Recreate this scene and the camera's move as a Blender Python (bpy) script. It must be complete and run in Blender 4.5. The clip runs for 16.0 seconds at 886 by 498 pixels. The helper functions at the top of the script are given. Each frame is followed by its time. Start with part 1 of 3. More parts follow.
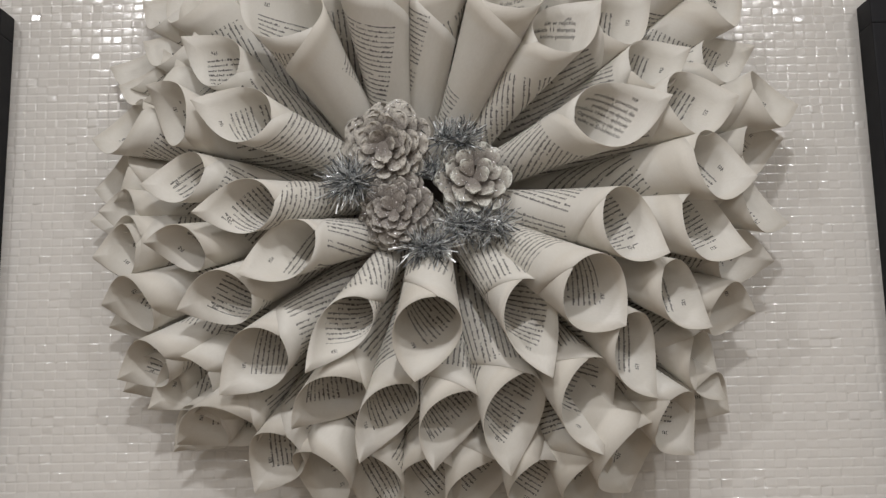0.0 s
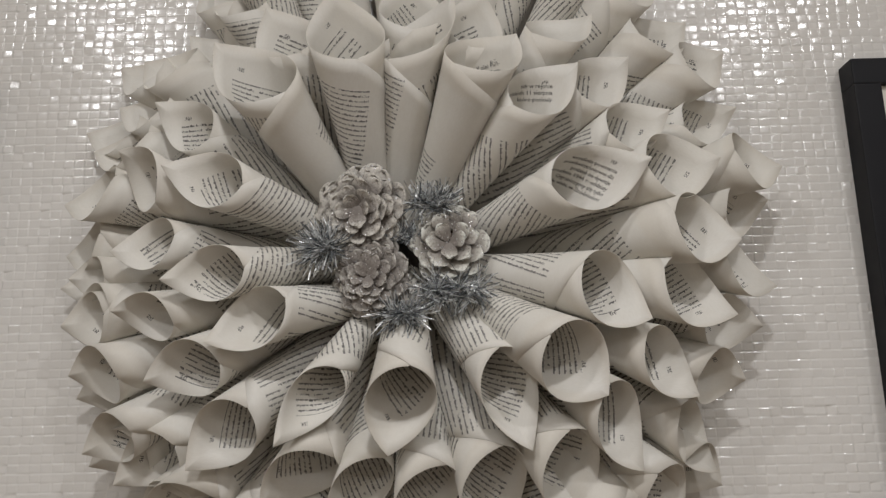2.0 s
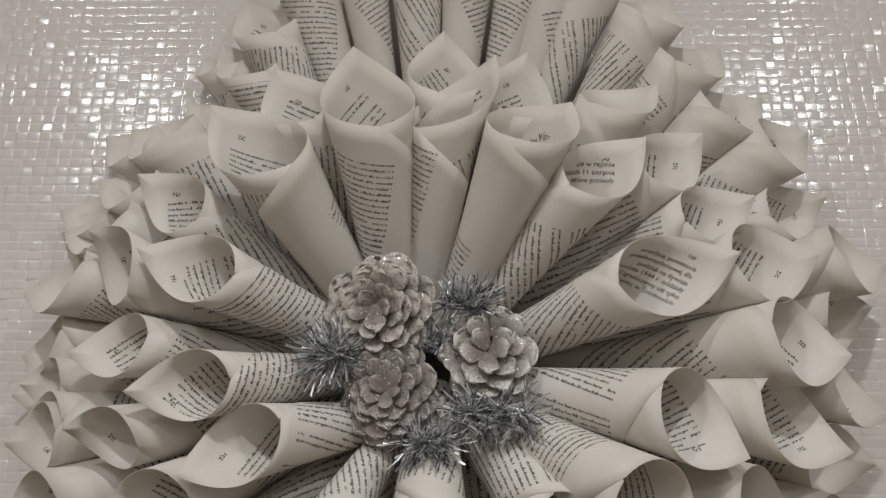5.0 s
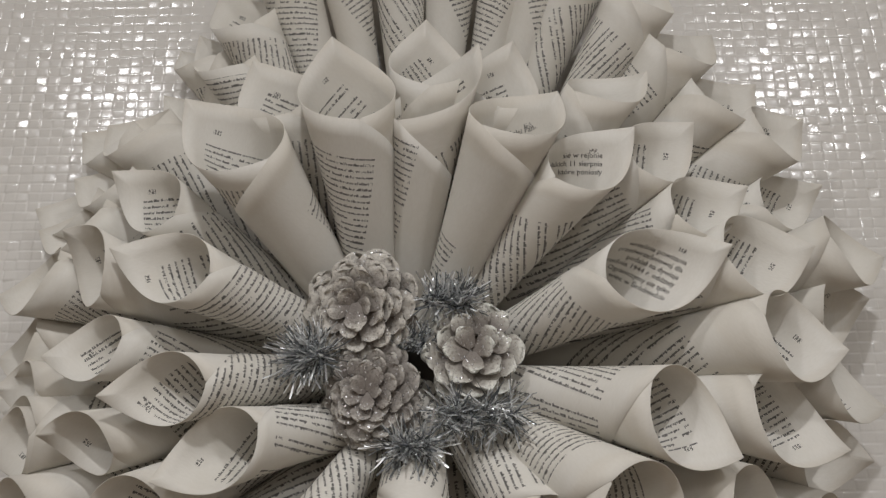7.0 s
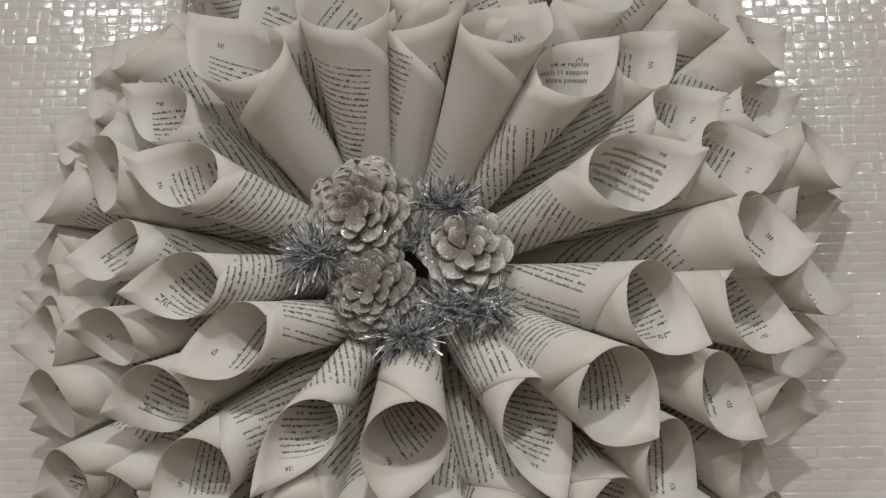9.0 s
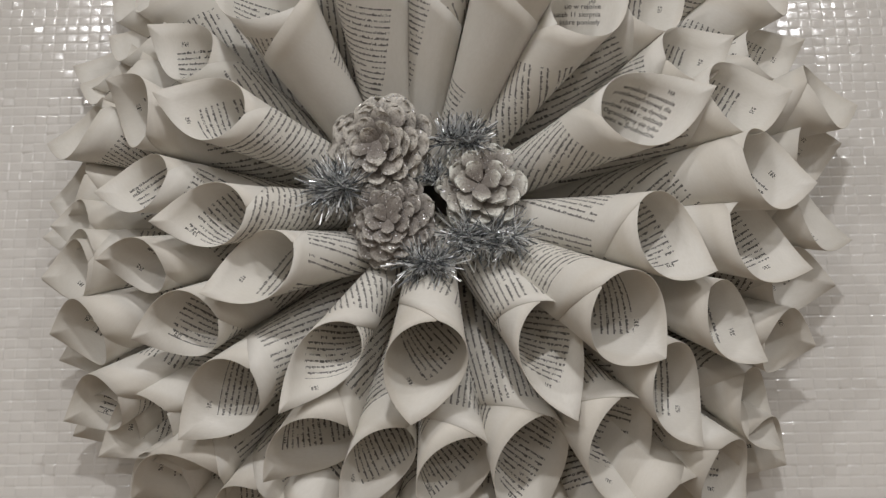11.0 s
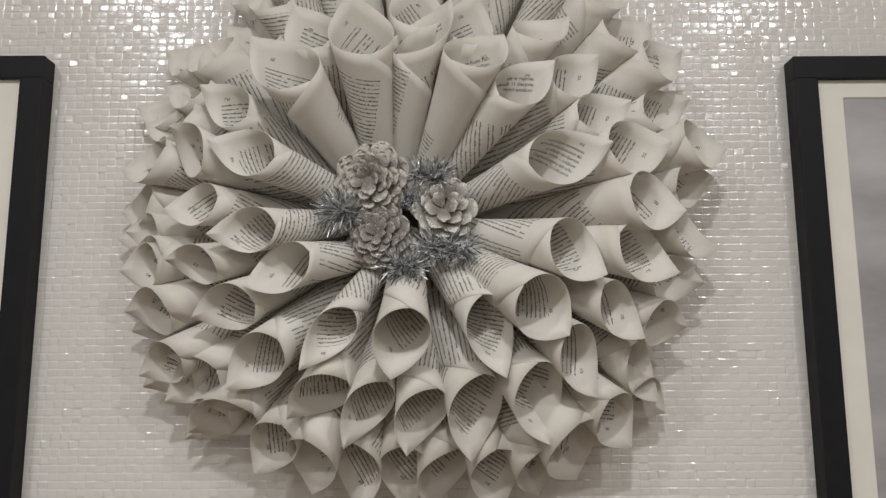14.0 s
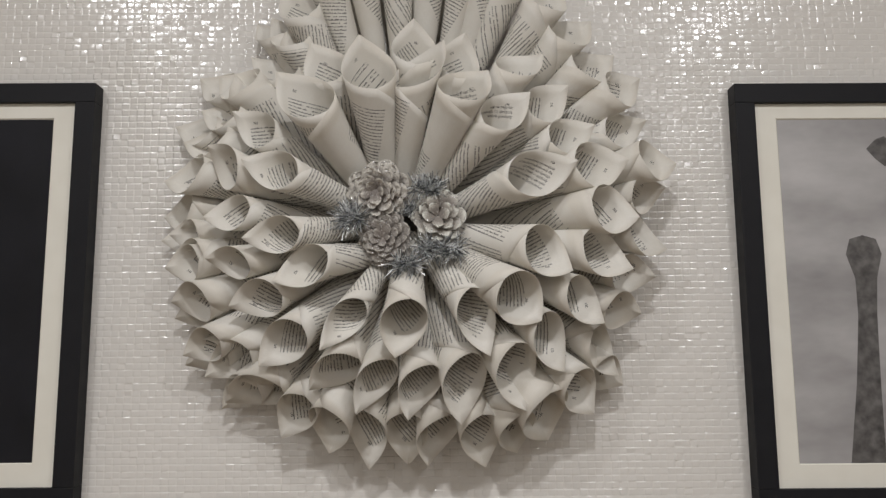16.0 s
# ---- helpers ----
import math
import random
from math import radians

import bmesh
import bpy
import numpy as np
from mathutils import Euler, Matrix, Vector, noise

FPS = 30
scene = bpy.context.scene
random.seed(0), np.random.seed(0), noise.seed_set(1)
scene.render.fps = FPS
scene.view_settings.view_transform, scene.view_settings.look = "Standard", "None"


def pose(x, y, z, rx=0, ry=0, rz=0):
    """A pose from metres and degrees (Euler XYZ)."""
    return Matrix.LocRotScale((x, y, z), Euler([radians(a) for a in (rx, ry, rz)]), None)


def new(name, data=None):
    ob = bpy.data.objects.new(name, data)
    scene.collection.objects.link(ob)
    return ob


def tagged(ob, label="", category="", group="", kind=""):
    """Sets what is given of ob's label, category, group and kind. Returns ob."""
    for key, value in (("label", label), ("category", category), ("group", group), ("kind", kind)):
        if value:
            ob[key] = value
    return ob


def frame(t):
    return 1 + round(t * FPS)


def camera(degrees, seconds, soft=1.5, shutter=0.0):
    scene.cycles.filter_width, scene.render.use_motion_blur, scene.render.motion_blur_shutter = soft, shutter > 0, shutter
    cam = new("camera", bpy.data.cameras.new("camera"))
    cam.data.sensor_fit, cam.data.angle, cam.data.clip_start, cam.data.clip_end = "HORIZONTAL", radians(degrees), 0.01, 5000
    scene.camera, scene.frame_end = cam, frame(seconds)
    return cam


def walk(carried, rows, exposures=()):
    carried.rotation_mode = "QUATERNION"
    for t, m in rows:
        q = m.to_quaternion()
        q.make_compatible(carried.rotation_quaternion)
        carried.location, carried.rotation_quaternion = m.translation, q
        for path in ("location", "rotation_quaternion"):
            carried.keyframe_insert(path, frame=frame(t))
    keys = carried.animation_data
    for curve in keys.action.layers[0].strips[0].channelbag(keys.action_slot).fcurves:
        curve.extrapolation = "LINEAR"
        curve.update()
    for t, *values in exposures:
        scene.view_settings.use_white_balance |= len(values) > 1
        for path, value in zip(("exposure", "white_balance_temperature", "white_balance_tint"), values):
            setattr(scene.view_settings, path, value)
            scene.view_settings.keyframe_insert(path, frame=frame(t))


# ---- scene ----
cam = camera(57.7, 16.0, 1.35)
METRES, EYE, TILT, LEAN, TURN = 0.6, 1.6, 0.0, 0.0, 0.0
ROWS = [
    (0.0, 0.0, 0.0, 0.0, 0.15, 8.02, 1.09),
    (0.5, -0.0022, -0.0039, 0.003, 0.25, 9.44, 1.2),
    (1.0, 0.0089, 0.0008, 0.0039, 0.33, 10.66, 1.31),
    (1.5, 0.0242, 0.0083, 0.0097, 0.46, 11.61, 1.36),
    (2.0, 0.0297, 0.0245, 0.0078, 0.42, 12.45, 1.42),
    (2.5, 0.0172, 0.0596, 0.0136, 0.44, 13.11, 1.34),
    (3.0, -0.0106, 0.0964, 0.0312, 0.3, 13.87, 1.05),
    (3.5, 0.0155, 0.1244, 0.047, -0.2, 15.69, 0.75),
    (4.0, 0.0307, 0.1407, 0.0528, 0.18, 16.65, 0.45),
    (4.5, 0.0206, 0.1721, 0.0525, 0.41, 17.53, 0.12),
    (5.0, 0.0029, 0.1849, 0.0606, 0.62, 18.97, 0.01),
    (7.5, 0.0203, 0.2065, 0.0705, 0.99, 17.94, 0.77),
    (8.0, 0.0192, 0.1886, 0.0669, 1.11, 14.05, 0.91),
    (8.5, 0.034, 0.1612, 0.0531, 1.22, 13.58, 0.99),
    (9.0, 0.0303, 0.1651, 0.0424, 1.42, 12.82, 0.94),
    (9.5, 0.0148, 0.1696, 0.0357, 1.49, 11.98, 0.86),
    (10.0, 0.0178, 0.1585, 0.0226, 1.34, 11.63, 0.8),
    (12.5, -0.011, 0.0558, -0.0332, 0.22, 10.88, 0.87),
    (13.0, 0.0087, -0.0257, -0.029, -0.01, 10.53, 0.81),
    (13.5, 0.0267, -0.0978, -0.0284, 0.15, 10.2, 0.58),
    (14.0, 0.0381, -0.1614, -0.0219, 0.28, 9.34, 0.22),
    (14.5, 0.0099, -0.2069, -0.0266, 0.7, 8.78, 0.14),
    (15.0, -0.0157, -0.2687, -0.0297, 0.69, 8.31, 0.18),
    (15.5, -0.0019, -0.3216, -0.0301, 0.19, 8.2, 0.41),
    (16.0, 0.0353, -0.3818, -0.0312, -0.26, 8.2, 0.42),
]
walk(cam, [(t, pose(0, 0, EYE, TILT, LEAN, TURN) @ pose(METRES * x, METRES * y, METRES * z, 90 + pitch, roll, yaw)) for t, x, y, z, yaw, pitch, roll in ROWS],
     [(0.0, 0.04), (1.0, 0.01), (2.0, -0.07), (4.0, -0.14), (5.0, -0.14), (7.5, -0.14), (9.0, -0.15), (10.0, -0.1), (12.5, 0.05), (16.0, 0.03)])

# ---- world and lamps ----
WALL = 0.625
CEIL = 2.52
CX, CZ = -0.012, 1.722

world = bpy.data.worlds.new("room_world")
scene.world = world
world.use_nodes = True
world.node_tree.nodes["Background"].inputs[0].default_value = (0.9, 0.85, 0.78, 1)
world.node_tree.nodes["Background"].inputs[1].default_value = 0.02


def lamp(name, x, y, watts, size, warm=(1.0, 1.0, 1.02)):
    data = bpy.data.lights.new(name, "AREA")
    data.shape, data.size, data.energy, data.color = "DISK", size, watts, warm
    ob = new(name, data)
    ob.matrix_world = pose(x, y, CEIL - 0.022)
    return ob


# Front three inferred from glints and lit cones; rear pair is added, unseen fill.
UNSEEN_SPOTS = [(-0.70, -0.48, 5.9), (0.0, -0.42, 7.4), (0.70, -0.48, 5.4), (-0.6, -1.75, 7.4), (0.7, -1.75, 7.4)]
for sx, sy, watts in UNSEEN_SPOTS:
    lamp("unseen_lamp", sx, sy, watts, 0.07)


# ---- materials ----
class Nodes:
    """A short hand for node materials."""

    def __init__(self, name):
        self.mat = bpy.data.materials.new(name)
        self.mat.use_nodes = True
        self.tree = self.mat.node_tree
        self.bsdf = self.tree.nodes["Principled BSDF"]
        self.out = self.tree.nodes["Material Output"]

    def put(self, socket, value):
        if isinstance(value, bpy.types.NodeSocket):
            self.tree.links.new(value, socket)
        else:
            socket.default_value = value

    def node(self, kind, **given):
        n = self.tree.nodes.new(kind)
        for key, value in given.items():
            setattr(n, key, value)
        return n

    def math(self, op, a, b=0.0, c=0.0):
        n = self.node("ShaderNodeMath", operation=op)
        for s, v in zip(n.inputs, (a, b, c)):
            self.put(s, v)
        return n.outputs[0]

    def xyz(self, x, y, z=0.0):
        n = self.node("ShaderNodeCombineXYZ")
        for s, v in zip(n.inputs, (x, y, z)):
            self.put(s, v)
        return n.outputs[0]

    def noise(self, vector, scale, detail=2.0, rough=0.5):
        n = self.node("ShaderNodeTexNoise")
        self.put(n.inputs["Vector"], vector)
        self.put(n.inputs["Scale"], scale)
        self.put(n.inputs["Detail"], detail)
        self.put(n.inputs["Roughness"], rough)
        return n.outputs["Fac"]

    def ramp(self, fac, low, high, a=0.0, b=1.0):
        n = self.node("ShaderNodeMapRange")
        for s, v in zip(n.inputs, (fac, low, high, a, b)):
            self.put(s, v)
        return n.outputs[0]

    def mix(self, fac, a, b):
        n = self.node("ShaderNodeMix", data_type="RGBA")
        self.put(n.inputs[0], fac)
        self.put(n.inputs[6], a if isinstance(a, bpy.types.NodeSocket) else (*a, 1))
        self.put(n.inputs[7], b if isinstance(b, bpy.types.NodeSocket) else (*b, 1))
        return n.outputs[2]

    def where(self, kind="Object"):
        return self.node("ShaderNodeTexCoord").outputs[kind]

    def bump(self, height, strength, distance):
        n = self.node("ShaderNodeBump")
        n.inputs["Strength"].default_value = strength
        n.inputs["Distance"].default_value = distance
        self.put(n.inputs["Height"], height)
        self.put(self.bsdf.inputs["Normal"], n.outputs[0])

    def done(self, colour, rough, metal=0.0, **more):
        self.put(self.bsdf.inputs["Base Color"], colour if isinstance(colour, bpy.types.NodeSocket) else (*colour, 1))
        self.put(self.bsdf.inputs["Roughness"], rough)
        self.put(self.bsdf.inputs["Metallic"], metal)
        for key, value in more.items():
            self.put(self.bsdf.inputs[key.replace("_", " ")], value)
        return self.mat


PAGE_W, PAGE_H = 0.122, 0.146
LINE = 0.0034


def paper_material(name, blank_to):
    """Aged book paper, printed with lines of small type on the page's own coordinates (metres). The type starts blank_to from the foot of the page."""
    s = Nodes(name)
    uv = s.node("ShaderNodeUVMap", uv_map="page")
    sep = s.node("ShaderNodeSeparateXYZ")
    s.put(sep.inputs[0], uv.outputs[0])
    u, v = sep.outputs[0], sep.outputs[1]
    info = s.node("ShaderNodeObjectInfo")
    rand = s.math("MULTIPLY", info.outputs["Random"], 91.7)
    row = s.math("DIVIDE", v, LINE)
    line = s.math("FLOOR", row)
    f = s.math("FRACT", row)
    key = s.math("ADD", s.math("MULTIPLY", line, 3.71), rand)
    # letters, ascenders and the gaps between words
    strokes = s.noise(s.xyz(s.math("MULTIPLY", u, 1850.0), s.math("MULTIPLY", key, 5.3), s.math("MULTIPLY", f, 1.1)), 1.0, 1.0)
    strokes = s.ramp(strokes, 0.41, 0.46)
    words = s.ramp(s.noise(s.xyz(s.math("MULTIPLY", u, 165.0), s.math("MULTIPLY", key, 7.9)), 1.0, 0.0), 0.28, 0.30)
    tall = s.ramp(s.noise(s.xyz(s.math("MULTIPLY", u, 640.0), s.math("MULTIPLY", key, 9.1), 4.0), 1.0, 0.0), 0.56, 0.60)
    top = s.math("ADD", 0.55, s.math("MULTIPLY", tall, 0.17))
    body = s.math("MULTIPLY", s.ramp(f, 0.24, 0.29), s.math("SUBTRACT", 1.0, s.ramp(s.math("SUBTRACT", f, top), -0.03, 0.03)))
    # margins, short last lines and the page number
    ends = s.noise(s.xyz(s.math("MULTIPLY", key, 2.7), rand, 1.0), 1.0, 0.0)
    right = s.math("SUBTRACT", PAGE_W - 0.016, s.math("MULTIPLY", s.ramp(ends, 0.64, 0.74), 0.05))
    left = s.math("GREATER_THAN", u, 0.019)
    block = s.math("MULTIPLY", left, s.math("LESS_THAN", u, right))
    foot = s.math("SUBTRACT", blank_to, s.math("MULTIPLY", info.outputs["Random"], 0.012))
    high = s.math("MULTIPLY", s.math("GREATER_THAN", v, 0.021), s.math("LESS_THAN", v, s.math("SUBTRACT", PAGE_H, foot)))
    number = s.math("MULTIPLY", s.math("LESS_THAN", s.math("ABSOLUTE", s.math("SUBTRACT", u, PAGE_W - 0.021)), 0.0022),
                    s.math("LESS_THAN", s.math("ABSOLUTE", s.math("SUBTRACT", v, PAGE_H - 0.0135)), 0.0013))
    digits = s.math("MULTIPLY", s.ramp(s.noise(s.xyz(s.math("MULTIPLY", u, 1500.0), s.math("MULTIPLY", v, 1100.0), rand), 1.0, 0.0), 0.42, 0.46), s.math("LESS_THAN", s.math("FRACT", s.math("MULTIPLY", u, 640.0)), 0.72))
    ink = s.math("MULTIPLY", s.math("MULTIPLY", strokes, words), s.math("MULTIPLY", body, s.math("MULTIPLY", block, high)))
    ink = s.math("MAXIMUM", ink, s.math("MULTIPLY", number, digits))
    # the sheet: fibres, foxing, browned edges
    fibre = s.noise(s.xyz(s.math("MULTIPLY", u, 900.0), s.math("MULTIPLY", v, 350.0), rand), 1.0, 3.0)
    stain = s.noise(s.xyz(u, v, rand), 28.0, 3.0)
    edge = s.math("MINIMUM", s.math("SUBTRACT", PAGE_W, u), s.math("SUBTRACT", PAGE_H, v))
    brown = s.math("MULTIPLY", s.ramp(edge, 0.0, 0.004, 1.0, 0.0), 0.16)
    sheet = s.mix(s.ramp(stain, 0.35, 0.7), (0.80, 0.772, 0.712), (0.745, 0.708, 0.635))
    sheet = s.mix(s.ramp(fibre, 0.3, 0.8, 0.0, 0.22), sheet, (0.62, 0.58, 0.50))
    sheet = s.mix(brown, sheet, (0.60, 0.50, 0.36))
    # the print of the other side shows through faintly
    ghost = s.math("MULTIPLY", s.math("MULTIPLY", block, high), s.ramp(s.math("ABSOLUTE", s.math("SUBTRACT", s.math("FRACT", s.math("ADD", row, 0.4)), 0.5)), 0.1, 0.3, 0.05, 0.0))
    sheet = s.mix(ghost, sheet, (0.3, 0.28, 0.25))
    colour = s.mix(s.math("MULTIPLY", ink, 0.86), sheet, (0.05, 0.047, 0.045))
    s.bump(s.math("ADD", fibre, s.math("MULTIPLY", stain, 3.0)), 0.18, 0.0005)
    s.done(colour, 0.58, Specular_IOR_Level=0.35)
    thin = s.node("ShaderNodeBsdfTranslucent")
    s.put(thin.inputs[0], colour)
    both = s.node("ShaderNodeMixShader")
    both.inputs[0].default_value = 0.12
    s.put(both.inputs[1], s.bsdf.outputs[0])
    s.put(both.inputs[2], thin.outputs[0])
    s.put(s.out.inputs[0], both.outputs[0])
    return s.mat


PAPER = paper_material("printed_paper", 0.023)
PAPER_SHORT = paper_material("printed_paper_short_block", 0.062)


def wallpaper_material():
    s = Nodes("embossed_wallpaper")
    p = s.where()
    cloud = s.noise(p, 3.0, 3.0)
    grain = s.noise(p, 900.0, 2.0)
    c = s.mix(s.ramp(cloud, 0.3, 0.7), (0.70, 0.672, 0.628), (0.75, 0.722, 0.68))
    c = s.mix(s.ramp(grain, 0.3, 0.8, 0.0, 0.12), c, (0.56, 0.53, 0.49))
    s.bump(grain, 0.12, 0.0003)
    return s.done(c, s.ramp(s.noise(p, 160.0, 2.0), 0.3, 0.7, 0.09, 0.20), Specular_IOR_Level=0.6)


def plain_material(name, colour, rough, other=None, scale=40.0, bump=0.0, metal=0.0, gloss=0.5):
    s = Nodes(name)
    p = s.where()
    n = s.noise(p, scale, 4.0)
    c = s.mix(s.ramp(n, 0.3, 0.7), colour, other or tuple(0.88 * q for q in colour))
    if bump:
        s.bump(s.noise(p, scale * 12, 3.0), bump, 0.0006)
    return s.done(c, s.ramp(n, 0.2, 0.8, rough * 0.85, min(1.0, rough * 1.15)), metal, Specular_IOR_Level=gloss)


def cone_scale_material(name, white, lean):
    """Whitewashed pine cone scale with glitter. lean: how much of the wood shows."""
    s = Nodes(name)
    p = s.where()
    info = s.node("ShaderNodeObjectInfo")
    r = s.math("MULTIPLY", info.outputs["Random"], 37.0)
    shift = s.node("ShaderNodeVectorMath", operation="ADD")
    s.put(shift.inputs[0], p)
    s.put(shift.inputs[1], s.xyz(r, r, r))
    q = shift.outputs[0]
    coarse = s.noise(q, 420.0, 5.0, 0.7)
    fine = s.noise(q, 1500.0, 2.0)
    along = s.node("ShaderNodeSeparateXYZ")
    s.put(along.inputs[0], p)
    # Whitewash on the ends; the dark roots are crevice shade put into the colour.
    wash_and_shade = s.ramp(along.outputs[2], 0.010, 0.022, 0.1, 1.0)
    c = s.mix(s.math("MULTIPLY", wash_and_shade, s.ramp(coarse, lean - 0.10, lean + 0.08)), (0.17, 0.145, 0.125), white)
    c = s.mix(s.ramp(fine, 0.45, 0.75, 0.0, 0.5), c, (0.33, 0.29, 0.27))
    lip = s.math("MULTIPLY", s.ramp(along.outputs[2], 0.0175, 0.0225), s.ramp(coarse, 0.36, 0.52, 0.25, 0.9))
    c = s.mix(lip, c, tuple(min(0.82, 1.45 * q) for q in white))
    spark = s.node("ShaderNodeTexVoronoi")
    s.put(spark.inputs["Vector"], q)
    spark.inputs["Scale"].default_value = 850.0
    cell = s.node("ShaderNodeSeparateXYZ")
    s.put(cell.inputs[0], spark.outputs["Color"])
    flake = s.math("GREATER_THAN", cell.outputs[0], 0.96)
    c = s.mix(flake, c, (0.85, 0.85, 0.86))
    s.bump(s.math("ADD", s.math("MULTIPLY", coarse, 2.0), fine), 0.35, 0.0008)
    return s.done(c, s.ramp(flake, 0.0, 1.0, 0.62, 0.22), s.math("MULTIPLY", flake, 0.8))


WALLPAPER = wallpaper_material()
PLASTER = plain_material("painted_plaster", (0.72, 0.69, 0.64), 0.8, scale=5.0, bump=0.1)
CEILING = plain_material("ceiling_paint", (0.82, 0.80, 0.77), 0.85, scale=6.0, bump=0.1)
FLOORING = plain_material("floor_boards", (0.34, 0.25, 0.17), 0.45, (0.25, 0.18, 0.12), 9.0, 0.1)
BLACK = plain_material("black_lacquer", (0.010, 0.010, 0.012), 0.55, (0.013, 0.013, 0.015), 60.0, 0.08, gloss=0.2)
MOUNT = plain_material("mount_board", (0.80, 0.775, 0.69), 0.75, (0.76, 0.73, 0.645), 30.0, 0.06)
DARK_PRINT = plain_material("dark_print", (0.012, 0.012, 0.014), 0.5, (0.018, 0.018, 0.022), 14.0, gloss=0.15)
CARD = plain_material("grey_card", (0.20, 0.18, 0.16), 0.9, (0.12, 0.11, 0.10), 50.0, 0.2)
SCALE_GREY = cone_scale_material("silvered_scale", (0.45, 0.425, 0.38), 0.46)
SCALE_WHITE = cone_scale_material("whitewashed_scale", (0.62, 0.595, 0.52), 0.42)
INK = plain_material("printing_ink", (0.05, 0.047, 0.045), 0.7, (0.09, 0.085, 0.08), 300.0)
CORE = plain_material("cone_core", (0.12, 0.09, 0.07), 0.9, (0.07, 0.05, 0.04), 200.0, 0.3)
SHAPE_DARK = plain_material("print_dark_grey", (0.045, 0.042, 0.040), 0.55, (0.16, 0.15, 0.145), 90.0)
STEEL = plain_material("lamp_trim_metal", (0.7, 0.7, 0.7), 0.3, None, 50.0, 0.0, 1.0)


def tinsel_material():
    s = Nodes("silver_tinsel")
    info = s.node("ShaderNodeNewGeometry")
    r = info.outputs["Random Per Island"]
    # Half the strips dark, half bright: deep shade and glints put into the colour.
    c = s.mix(s.ramp(r, 0.35, 0.65), (0.25, 0.265, 0.275), (0.97, 0.98, 0.98))
    return s.done(c, s.ramp(r, 0.3, 1.0, 0.16, 0.46), 0.62)


TINSEL = tinsel_material()


def cloud_print_material():
    """A black and white print: pale overcast sky with soft darker clouds."""
    s = Nodes("grey_sky_print")
    p = s.where()
    sep = s.node("ShaderNodeSeparateXYZ")
    s.put(sep.inputs[0], p)
    flat = s.xyz(s.math("MULTIPLY", sep.outputs[0], 1.0), 0.0, s.math("MULTIPLY", sep.outputs[2], 2.2))
    n = s.noise(flat, 7.0, 4.0, 0.55)
    rise = s.ramp(sep.outputs[2], 1.46, 1.86, 0.18, -0.06)
    c = s.mix(s.math("ADD", s.ramp(n, 0.3, 0.7, 0.0, 0.75), rise), (0.50, 0.485, 0.48), (0.20, 0.19, 0.19))
    return s.done(c, 0.5)


SKY_PRINT = cloud_print_material()


# ---- mesh helpers ----
def part(name, bm, material, parent=None, label="", smooth=False):
    me = bpy.data.meshes.new(name)
    bm.to_mesh(me)
    bm.free()
    me.materials.append(material)
    if smooth:
        me.polygons.foreach_set("use_smooth", [True] * len(me.polygons))
    ob = new(name, me)
    ob.parent = parent
    return tagged(ob, label)


def block(bm, x0, x1, y0, y1, z0, z1, bevel=0.0):
    made = bmesh.ops.create_cube(bm, size=1)["verts"]
    for v in made:
        v.co = Vector(((x0 + x1) / 2 + v.co.x * (x1 - x0), (y0 + y1) / 2 + v.co.y * (y1 - y0), (z0 + z1) / 2 + v.co.z * (z1 - z0)))
    if bevel:
        edges = {e for v in made for e in v.link_edges}
        bmesh.ops.bevel(bm, geom=list(edges), offset=bevel, segments=2, affect="EDGES", profile=0.7)
    return bm


def slab(name, *size, material, parent=None, bevel=0.0, label=""):
    return part(name, block(bmesh.new(), *size, bevel=bevel), material, parent, label)


# ---- the room ----
def structure(ob, label, category):
    return tagged(ob, label, category, kind="structure")


wall = structure(slab("wall_north", -2.0, 2.0, WALL, WALL + 0.12, 0.0, CEIL, material=WALLPAPER), "off-white wall covered with embossed vinyl wallpaper", "wall")
# Unseen walls, floor and ceiling, added to close the room and bounce light.
structure(slab("wall_south", -2.0, 2.0, -2.72, -2.6, 0.0, CEIL, material=PLASTER), "plain off-white plastered wall, unseen, added to close the room", "wall")
structure(slab("wall_east", 2.0, 2.12, -2.72, WALL + 0.12, 0.0, CEIL, material=PLASTER), "plain off-white plastered wall, unseen, added to close the room", "wall")
structure(slab("wall_west", -2.12, -2.0, -2.72, WALL + 0.12, 0.0, CEIL, material=PLASTER), "plain off-white plastered wall, unseen, added to close the room", "wall")
structure(slab("floor", -2.12, 2.12, -2.72, WALL + 0.12, -0.1, 0.0, material=FLOORING), "brown wooden floor, unseen, added to close the room", "floor")
structure(slab("ceiling", -2.12, 2.12, -2.72, WALL + 0.12, CEIL, CEIL + 0.1, material=CEILING), "white painted ceiling, unseen, added to close the room", "ceiling")


